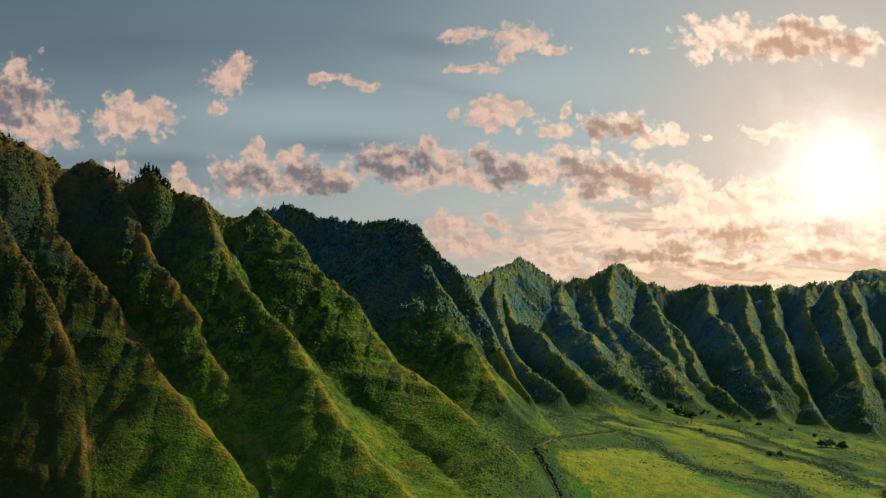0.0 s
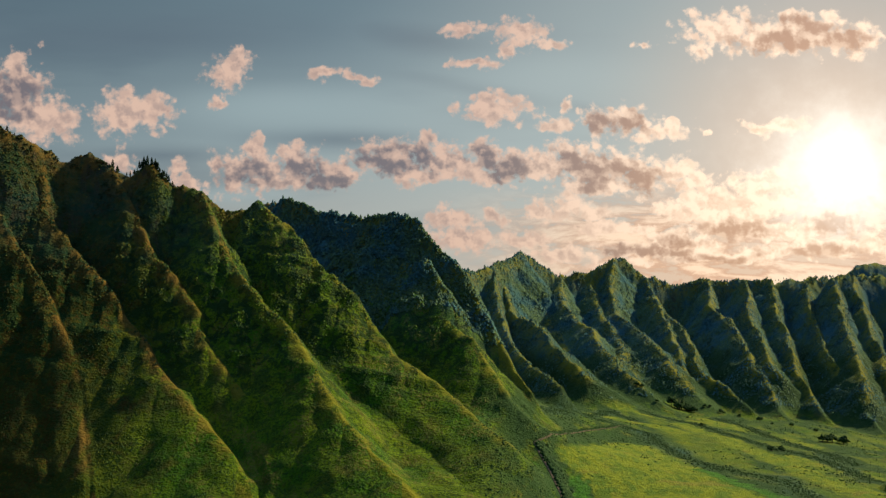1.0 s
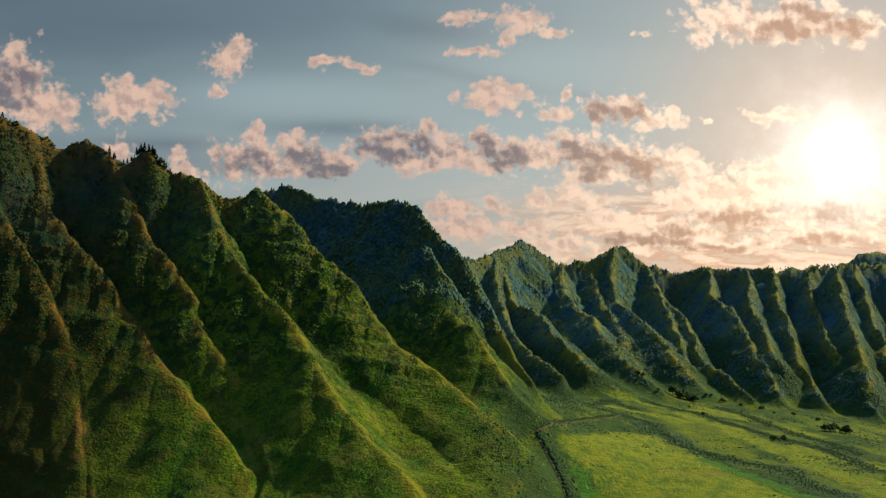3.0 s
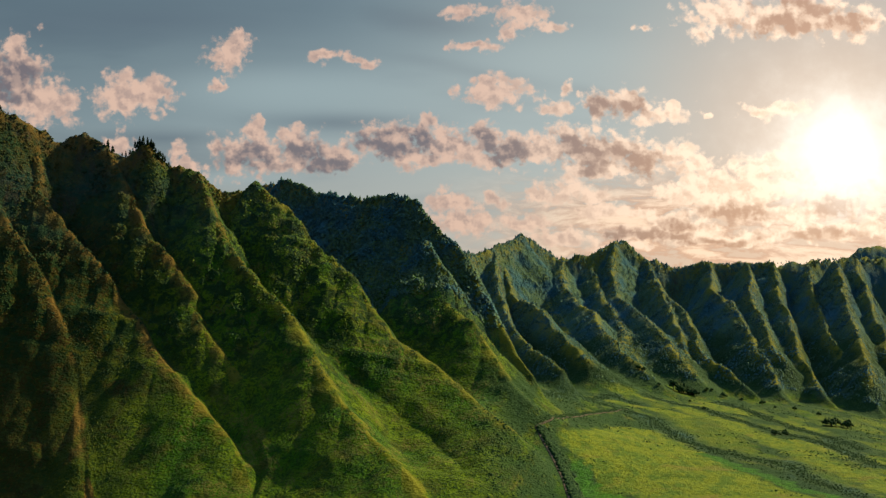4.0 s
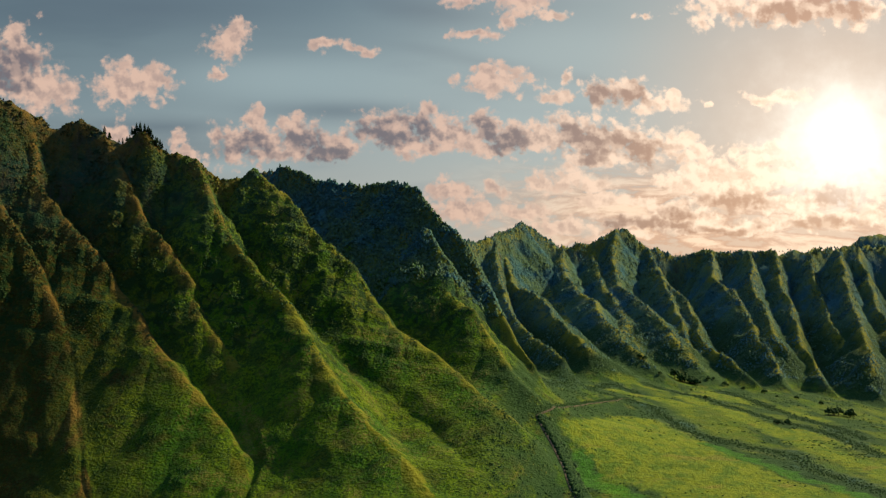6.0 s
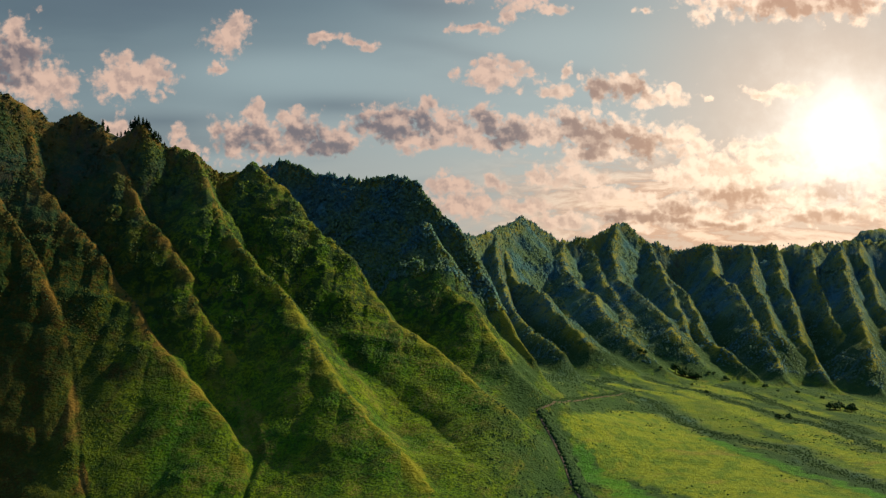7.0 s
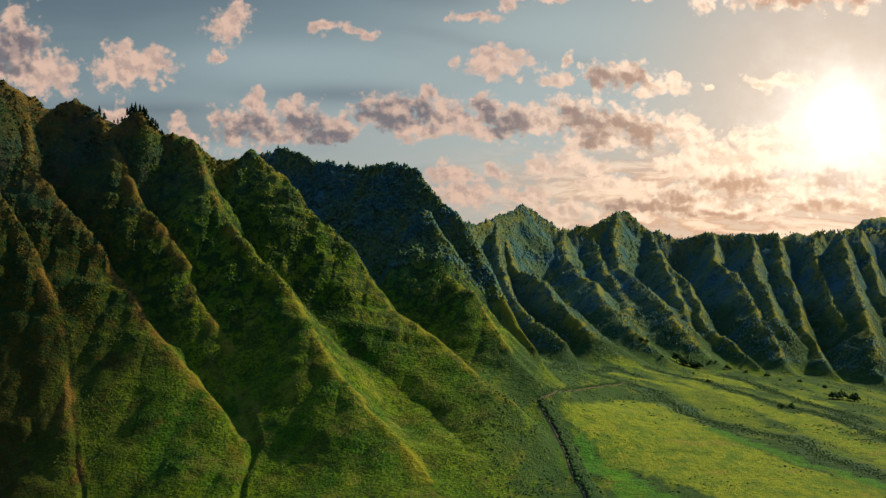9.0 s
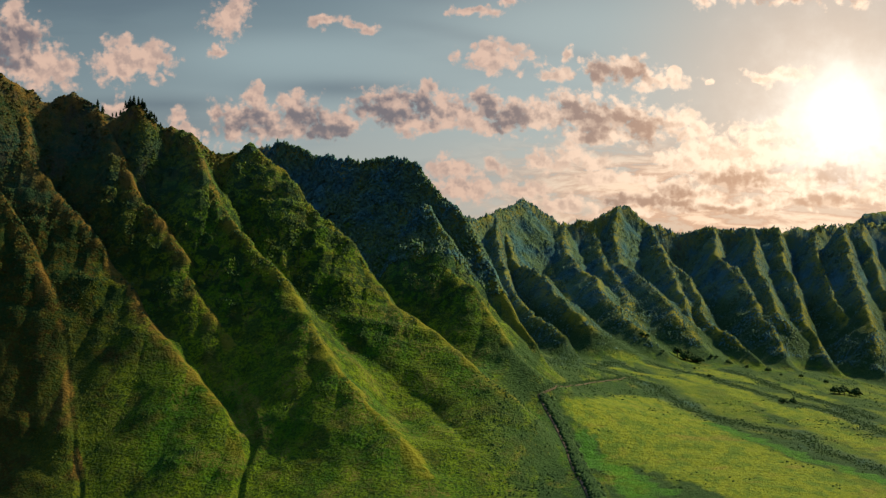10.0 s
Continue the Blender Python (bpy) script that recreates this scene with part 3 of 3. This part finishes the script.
def plants(x, y, z):
    """How much of the ground is dry meadow, lush grass and woodland."""
    j = x + 12 * ripple(x, y, 60, 21) + 7 * ripple(x, y, 20, 22) + 5 * ripple(x, y, 8, 25)
    flat = 1 - ease(z - valley_floor(x, y), 8, 30)
    left = np.interp(y, [1100, 1250, 1400, 1500, 1625, 1650, 1700, 1852, 1920], [300, 265, 225, 195, 160, 160, 195, 258, 345])
    right = np.interp(y, [1100, 1414, 1690, 1870, 1940], [450, 410, 376, 366, 350])
    meadow = ease(j, left - 6, left + 6) * (1 - ease(j, right - 6, right + 6)) * (1 - ease(y, 1890, 1950)) * ease(y, 1000, 1100)
    for line in STRIPS:
        meadow = np.maximum(meadow, 1 - ease(away(j, y, line), 16, 34))
    lush = np.zeros_like(x)
    for line in LUSH:
        lush = np.maximum(lush, 1 - ease(away(j, y, line), 7, 15))
    open_grass = ease(ripple(x, 0.35 * y, 60, 23) + 0.6 * ripple(x, 0.4 * y, 22, 24), -0.25, 0.35) * ease(x, 370, 420) * (1 - ease(y, 2300, 2600))
    meadow = np.maximum(meadow, 0.55 * open_grass) * flat
    wood = np.clip(ease(y + 0.25 * x, 1840, 2120) * ease(z - valley_floor(x, y), 6, 60) + 0.25 * ease(z, 260, 420), 0, 1)
    for line in BROOKS:
        near = 1 - ease(away(j, y, line), 9, 26 if line is not BROOKS[0] else 42)
        wood, meadow = np.maximum(wood, 0.95 * near), meadow * (1 - 0.85 * near)
    return meadow * (1 - lush), lush, wood


def sheet():
    """One sheet of ground all round, finest in the valley ahead."""
    turn = np.concatenate([np.linspace(-180, -24, 50, endpoint=False), np.linspace(-24, 24, 960, endpoint=False), np.linspace(24, 180, 50)])
    reach = np.concatenate([np.linspace(5, 1080, 28, endpoint=False), np.linspace(1080, 1900, 270, endpoint=False), np.linspace(1900, 2650, 140, endpoint=False),
                            np.linspace(2650, 3850, 190, endpoint=False), np.linspace(3850, 4850, 40)])
    r, t = np.meshgrid(reach, np.radians(turn), indexing="ij")
    x, y = r * np.sin(t), r * np.cos(t)
    z, off = land(x, y, crests=True)
    rows, cols = x.shape
    co = np.stack([x, y, z], -1).reshape(-1, 3)
    i = (np.arange(rows - 1)[:, None] * cols + np.arange(cols - 1)[None, :]).ravel()
    quads = np.stack([i, i + 1, i + cols + 1, i + cols], 1)
    mesh = bpy.data.meshes.new("ground")
    mesh.vertices.add(len(co)), mesh.loops.add(quads.size), mesh.polygons.add(len(quads))
    mesh.vertices.foreach_set("co", co.ravel())
    mesh.loops.foreach_set("vertex_index", quads[:, ::-1].ravel().astype(np.int32))
    mesh.polygons.foreach_set("loop_start", np.arange(0, quads.size, 4, dtype=np.int32))
    mesh.polygons.foreach_set("use_smooth", np.ones(len(quads), dtype=bool))
    mesh.update(calc_edges=True)
    meadow, lush, wood = plants(x.ravel(), y.ravel(), z.ravel())
    # alpha: nearness to a crest, wider far off to yellow the sunlit rims
    mesh.attributes.new("cover", "FLOAT_COLOR", "POINT").data.foreach_set("color", np.stack([meadow, lush, wood, 1 - ease(off.ravel(), 2, 23 + 6 * ease(y.ravel(), 2100, 2700))], 1).astype(np.float32).ravel())
    mesh.materials.append(GROUND)
    return tagged(new("ground", mesh), "steep green mountain range with fluted spurs over a grassy valley", "mountain", kind="structure")


ground = sheet()


# ---- plants ----


def mesh_of(name, co, tris, mat, smooth=True):
    mesh = bpy.data.meshes.new(name)
    mesh.vertices.add(len(co)), mesh.loops.add(tris.size), mesh.polygons.add(len(tris))
    mesh.vertices.foreach_set("co", np.asarray(co, dtype=np.float32).ravel())
    mesh.loops.foreach_set("vertex_index", tris.ravel().astype(np.int32))
    mesh.polygons.foreach_set("loop_start", np.arange(0, tris.size, 3, dtype=np.int32))
    mesh.polygons.foreach_set("use_smooth", np.full(len(tris), smooth))
    mesh.update(calc_edges=True)
    mesh.materials.append(mat)
    return mesh


def tufts(x, y, radius, tall, rng, lift, tip=0.25):
    """Rough leafy lumps at those places: points and triangles. tall: height by radius; tip: width of the top ring."""
    n = len(x)
    z = land(x, y)
    ring = np.linspace(0, 2 * np.pi, 5, endpoint=False)
    turn = rng.uniform(0, 6.28, n)[:, None]
    out = []
    for wide, up in ((0.95, -0.15), (0.45 + tip, 0.62)):
        w = radius[:, None] * wide * rng.uniform(0.72, 1.28, (n, 5))
        h = (radius * tall)[:, None] * (up + rng.uniform(-0.12, 0.12, (n, 5)))
        out.append(np.stack([x[:, None] + w * np.cos(ring + turn + up), y[:, None] + w * np.sin(ring + turn + up), (z + lift)[:, None] + h], -1))
    peak = np.stack([x + radius * rng.uniform(-0.2, 0.2, n), y + radius * rng.uniform(-0.2, 0.2, n), z + lift + radius * tall * rng.uniform(0.95, 1.2, n)], -1)[:, None]
    co = np.concatenate(out + [peak], 1)
    one = []
    for i in range(5):
        j = (i + 1) % 5
        one += [(i, j, 5 + j), (i, 5 + j, 5 + i), (5 + i, 5 + j, 10)]
    tris = (np.arange(n)[:, None, None] * 11 + np.array(one)[None]).reshape(-1, 3)
    return co.reshape(-1, 3), tris


def fan(rng, n, lo, hi, left=-25.0, right=25.0):
    """Places spread over the valley between two distances and bearings."""
    r, t = np.sqrt(rng.uniform(lo * lo, hi * hi, n)), np.radians(rng.uniform(left, right, n))
    return r * np.sin(t), r * np.cos(t)


def brush(name, label, category, mat, x, y, radius, tall, rng, tip=0.25):
    co, tris = tufts(x, y, radius, tall, rng, -0.2 * radius, tip)
    return tagged(new(name, mesh_of(name, co, tris, mat)), label, category, kind="stuff")


def slope_shrubs():
    rng = np.random.default_rng(3)
    x, y = fan(rng, 150000, 1250, 2150, -24, 8)
    z = land(x, y)
    high = z - valley_floor(x, y)
    clump = ripple(x, y, 35, 31) + 0.7 * ripple(x, y, 13, 32)
    keep = (high > 12) & (clump + 0.9 * ease(z, 90, 300) + rng.uniform(-0.5, 0.5, len(x)) > 0.72)
    x, y = x[keep][:46000], y[keep][:46000]
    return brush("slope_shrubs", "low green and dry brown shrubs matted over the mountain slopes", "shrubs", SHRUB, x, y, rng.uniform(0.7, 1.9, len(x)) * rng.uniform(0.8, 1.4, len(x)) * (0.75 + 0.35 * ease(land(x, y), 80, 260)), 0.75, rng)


def far_forest():
    rng = np.random.default_rng(4)
    x, y = fan(rng, 150000, 1950, 3900, -8, 25)
    z = land(x, y)
    keep = (z - valley_floor(x, y) > 25) & (ripple(x, y, 60, 33) + 0.8 * ripple(x, y, 22, 34) + rng.uniform(-0.5, 0.5, len(x)) + 0.4 * ease(z, 150, 330) > 0.05)
    x, y = x[keep][:38000], y[keep][:38000]
    u, v = fan(rng, 26000, 1930, 2330, -11, 4)      # the wooded middle mountain, more closely
    keep = (land(u, v) > 190) & (v + 0.25 * u > 1900)
    x, y = np.concatenate([x, u[keep]]), np.concatenate([y, v[keep]])
    return brush("mountain_forest", "dark green forest clinging to the fluted mountain wall", "forest", FOREST, x, y, rng.uniform(1.5, 4.2, len(x)), rng.uniform(0.6, 1.1, len(x)), rng)


def crest_spot(x, lo, hi):
    """The highest place at that x between two distances."""
    y = np.arange(lo, hi, 4.0)
    return float(y[np.argmax(land(np.full_like(y, x), y))])


def crest_wood():
    """Trees that stand along the middle and the far crest and break their outline."""
    rng = np.random.default_rng(5)
    xs, ys = [], []
    for line, _, _ in RIDGES[2:4]:
        for (ax, ay, az), (bx, by, bz) in zip(line, line[1:]):
            count = max(2, int(math.hypot(bx - ax, by - ay) / 1.7))
            t = rng.uniform(0, 1, count)
            xs.append(ax + (bx - ax) * t + rng.normal(0, 6, count)), ys.append(ay + (by - ay) * t + rng.normal(0, 8, count))
    x, y = np.concatenate(xs), np.concatenate(ys)
    keep = (ripple(x, y, 40, 35) + rng.uniform(-0.7, 0.7, len(x)) > -0.35) & (land(x, y) > 300)
    x, y = x[keep], y[keep]
    return brush("ridge_wood", "dark trees standing along the mountain crest", "trees", FOREST, x, y, rng.uniform(1.8, 3.6, len(x)), rng.uniform(1.2, 2.7, len(x)), rng, tip=0.1)


def valley_brush():
    rng = np.random.default_rng(6)
    x, y = fan(rng, 60000, 1200, 2900, 0, 24)
    z = land(x, y)
    meadow, lush, wood = plants(x, y, z)
    scrub = 0.38 * ease(x, 25, 60) * (1 - ease(x, 118, 146)) * (1 - ease(y, 1640, 1720)) + 0.20 * (1 - ease(np.hypot(x - 260, 0.45 * (y - 2050)), 60, 140))
    keep = (z - valley_floor(x, y) < 60) & (scrub + 0.55 * wood + 0.25 * (ripple(x, y, 50, 36) + ripple(x, y, 16, 37)) - 0.10 * meadow - 0.5 * lush + rng.uniform(-0.3, 0.3, len(x)) > 0.33)
    x, y = x[keep][:8000], y[keep][:8000]
    return brush("valley_brush", "scattered dark bushes in the grass of the valley floor", "bushes", HEDGE, x, y, rng.uniform(0.7, 2.4, len(x)), 0.9, rng)


def along(rng, line, step, spread, shift):
    """Places strung beside a line in plan."""
    xs, ys = [], []
    for (ax, ay), (bx, by) in zip(line, line[1:]):
        size = math.hypot(bx - ax, by - ay)
        t = rng.uniform(0, 1, max(1, int(size / step)))
        off = shift + rng.normal(0, spread, len(t))
        xs.append(ax + (bx - ax) * t - (by - ay) / size * off), ys.append(ay + (by - ay) * t + (bx - ax) / size * off)
    return np.concatenate(xs), np.concatenate(ys)


def hedge(name, label, line, step, spread, shift, size, seed):
    rng = np.random.default_rng(seed)
    x, y = along(rng, line, step, spread, shift)
    return brush(name, label, "hedge", HEDGE, x, y, rng.uniform(0.6, 1.3, len(x)) * size, 1.1, rng)


def ribbon(name, label, line, width):
    """An earth track laid over the ground."""
    dense = []
    for (ax, ay), (bx, by) in zip(line, line[1:]):
        k = max(2, int(math.hypot(bx - ax, by - ay) / 6))
        dense += [(ax + (bx - ax) * i / k, ay + (by - ay) * i / k) for i in range(k)]
    p = np.array(dense)
    for _ in range(4):
        p[1:-1] = (p[:-2] + 2 * p[1:-1] + p[2:]) / 4
    d = np.gradient(p, axis=0)
    side = np.stack([-d[:, 1], d[:, 0]], 1) / np.linalg.norm(d, axis=1)[:, None]
    rows = []
    for k, drop in ((-0.62, -0.8), (-0.5, 0.35), (-0.25, 0.2), (0.0, 0.3), (0.25, 0.2), (0.5, 0.35), (0.62, -0.8)):
        q = p + side * width * k
        rows.append(np.column_stack([q, land(q[:, 0], q[:, 1]) + drop + 0.5]))
    co = np.stack(rows, 1)
    n, m = co.shape[:2]
    i = (np.arange(n - 1)[:, None] * m + np.arange(m - 1)[None]).ravel()
    tris = np.concatenate([np.stack([i, i + m, i + m + 1], 1), np.stack([i, i + m + 1, i + 1], 1)])
    return tagged(new(name, mesh_of(name, co.reshape(-1, 3), tris, DIRT)), label, "track", kind="structure")


slope_shrubs()
far_forest()
crest_wood()
valley_brush()
ribbon("track", "narrow brown earth track between hedge and meadow", TRACK, 4.2)
ribbon("lane", "faint brown lane round the head of the meadow", LANE, 2.4)
hedge("hedge", "dense dark hedge beside the earth track", TRACK, 0.17, 2.6, 7.5, 3.9, 11)
hedge("hedge", "low dark hedge along the lane", LANE, 0.35, 3.2, 4.0, 1.2, 12)
for i, line in enumerate(BROOKS):
    hedge("brook_brush", "dark brush along a brook in the valley", line, 0.7, 7.0, 0.0, 1.25, 13 + i)


def part(name, bm, mat, parent, label=""):
    mesh = bpy.data.meshes.new(name)
    bm.to_mesh(mesh)
    bm.free()
    mesh.materials.append(mat)
    mesh.polygons.foreach_set("use_smooth", [True] * len(mesh.polygons))
    ob = new(name, mesh)
    ob.parent = parent
    return tagged(ob, label)


def stem(bm, base, tip, wide, thin, sides=7):
    """A tapered limb between two points."""
    base, tip = Vector(base), Vector(tip)
    m = (tip - base).to_track_quat("Z", "Y").to_matrix().to_4x4()
    m.translation = (base + tip) / 2
    bmesh.ops.create_cone(bm, cap_ends=True, segments=sides, radius1=wide, radius2=thin, depth=(tip - base).length, matrix=m)


def pine(name, seed, height, spread):
    """A slender ridge pine: trunk, and a crown of drooping tiers of branches."""
    rng = random.Random(seed)
    top = tagged(new(name), "slender dark pine on the mountain crest", "pine tree", "pines on the crest")
    bm = bmesh.new()
    stem(bm, (0, 0, -1.5), (0.2, 0.1, height * 0.96), height * 0.022, 0.05)
    part("trunk", bm, BARK, top)
    bm = bmesh.new()
    tiers = 11
    for i in range(tiers):
        f = i / (tiers - 1)
        z, r = height * (0.14 + 0.80 * f), spread * (1 - f) ** 0.55 * rng.uniform(0.8, 1.15) + 0.25
        for k in range(7):
            a = 6.283 * (k + rng.random()) / 7
            b = r * rng.uniform(0.65, 1.15)
            end = Vector((b * math.cos(a), b * math.sin(a), z - 0.12 * b))
            root = Vector((0, 0, z + 0.3))
            across = Vector((-math.sin(a), math.cos(a), 0)) * (0.42 * b + 0.3)
            mid = root.lerp(end, 0.6)
            v = [bm.verts.new(p) for p in (root, mid + across, end, mid - across, mid + Vector((0, 0, 0.10 * height / tiers * 6)), mid - Vector((0, 0, 0.5)))]
            for q in ((0, 1, 4), (1, 2, 4), (2, 3, 4), (3, 0, 4), (1, 0, 5), (2, 1, 5), (3, 2, 5), (0, 3, 5)):
                bm.faces.new([v[c] for c in q])
    part("crown", bm, NEEDLE, top)
    return top


def broadleaf(name, seed, height):
    """A round valley tree: forked trunk under a crown of leafy clumps."""
    rng = random.Random(seed)
    top = tagged(new(name), "dark round-crowned tree at the foot of the mountain", "tree", "trees in the valley")
    bm = bmesh.new()
    stem(bm, (0, 0, -1.0), (0, 0, height * 0.45), height * 0.05, height * 0.035)
    for k in range(5):
        a = 6.283 * k / 5 + rng.random()
        stem(bm, (0, 0, height * 0.38), (height * 0.26 * math.cos(a), height * 0.26 * math.sin(a), height * rng.uniform(0.6, 0.8)), height * 0.025, height * 0.008, 5)
    part("trunk", bm, BARK, top)
    bm = bmesh.new()
    for k in range(46):
        a, r = rng.uniform(0, 6.283), height * 0.46 * math.sqrt(rng.random())
        z = height * (0.36 + 0.52 * rng.random() * (1 - (r / height / 0.52) ** 2))
        size = height * rng.uniform(0.09, 0.16)
        ball = bmesh.ops.create_icosphere(bm, subdivisions=1, radius=size, matrix=Matrix.Translation((r * math.cos(a), r * math.sin(a), z)))
        for v in ball["verts"]:
            v.co += Vector((rng.uniform(-1, 1), rng.uniform(-1, 1), rng.uniform(-1, 0.6))) * size * 0.35
    part("crown", bm, HEDGE, top)
    return top


def stand(kinds, spots, rng):
    """Plant the first of each kind and copies of it: x, y and the wanted height by the kind's own."""
    used = set()
    for i, (x, y, k) in enumerate(spots):
        ob = kinds[i % len(kinds)]
        m = Matrix.LocRotScale((x, y, float(land(np.array([x]), np.array([y]))[0])), Euler((rng.uniform(-0.04, 0.04), rng.uniform(-0.04, 0.04), rng.uniform(0, 6.28))), (k, k, k * rng.uniform(0.95, 1.1)))
        if ob in used:
            copy_thing(ob, m)
        else:
            ob.matrix_basis = m
            used.add(ob)


rng = random.Random(8)
tall = [(-527, 1.30), (-518, 1.0), (-504, 0.5), (-498, 0.55), (-491, 0.75), (-486, 0.7)]
crown = [(-480 + 2.0 * i, 0.62 + 0.35 * rng.random()) for i in range(22)]
edge = [(-677, 0.7), (-668, 0.75), (-434, 0.6), (-429, 0.55)]
stand([pine("pine_tree", 1, 15.0, 3.0), pine("pine_tree", 2, 11.0, 3.8), pine("pine_tree", 3, 12.0, 3.4)],
      [(x + rng.uniform(-1, 1), crest_spot(x, 1790, 1880) + rng.uniform(-3, 3), k) for x, k in tall + crown + edge], rng)
grove = [(537 + rng.uniform(-26, 26), 2625 + rng.uniform(-14, 14), rng.uniform(0.9, 1.4)) for _ in range(14)]
grove += [(726 + rng.uniform(-30, 30), 2190 + rng.uniform(-10, 10), rng.uniform(0.7, 1.1)) for _ in range(9)]
grove += [(545 + rng.uniform(-22, 22), 1960 + rng.uniform(-12, 12), rng.uniform(0.3, 0.6)) for _ in range(10)]
lone = [(438, 2656, 0.9), (447, 2640, 0.7), (590, 2652, 0.8), (604, 2660, 0.5), (625, 2642, 0.7), (634, 2650, 0.55), (690, 2560, 0.9), (505, 2300, 0.5), (512, 2460, 0.5),
        (470, 2580, 0.6), (660, 2620, 0.6), (700, 2500, 0.5), (735, 2480, 0.7), (760, 2400, 0.6)]
stand([broadleaf("tree", 4, 14.0), broadleaf("tree", 5, 12.0), broadleaf("tree", 6, 13.0)], grove + lone, rng)
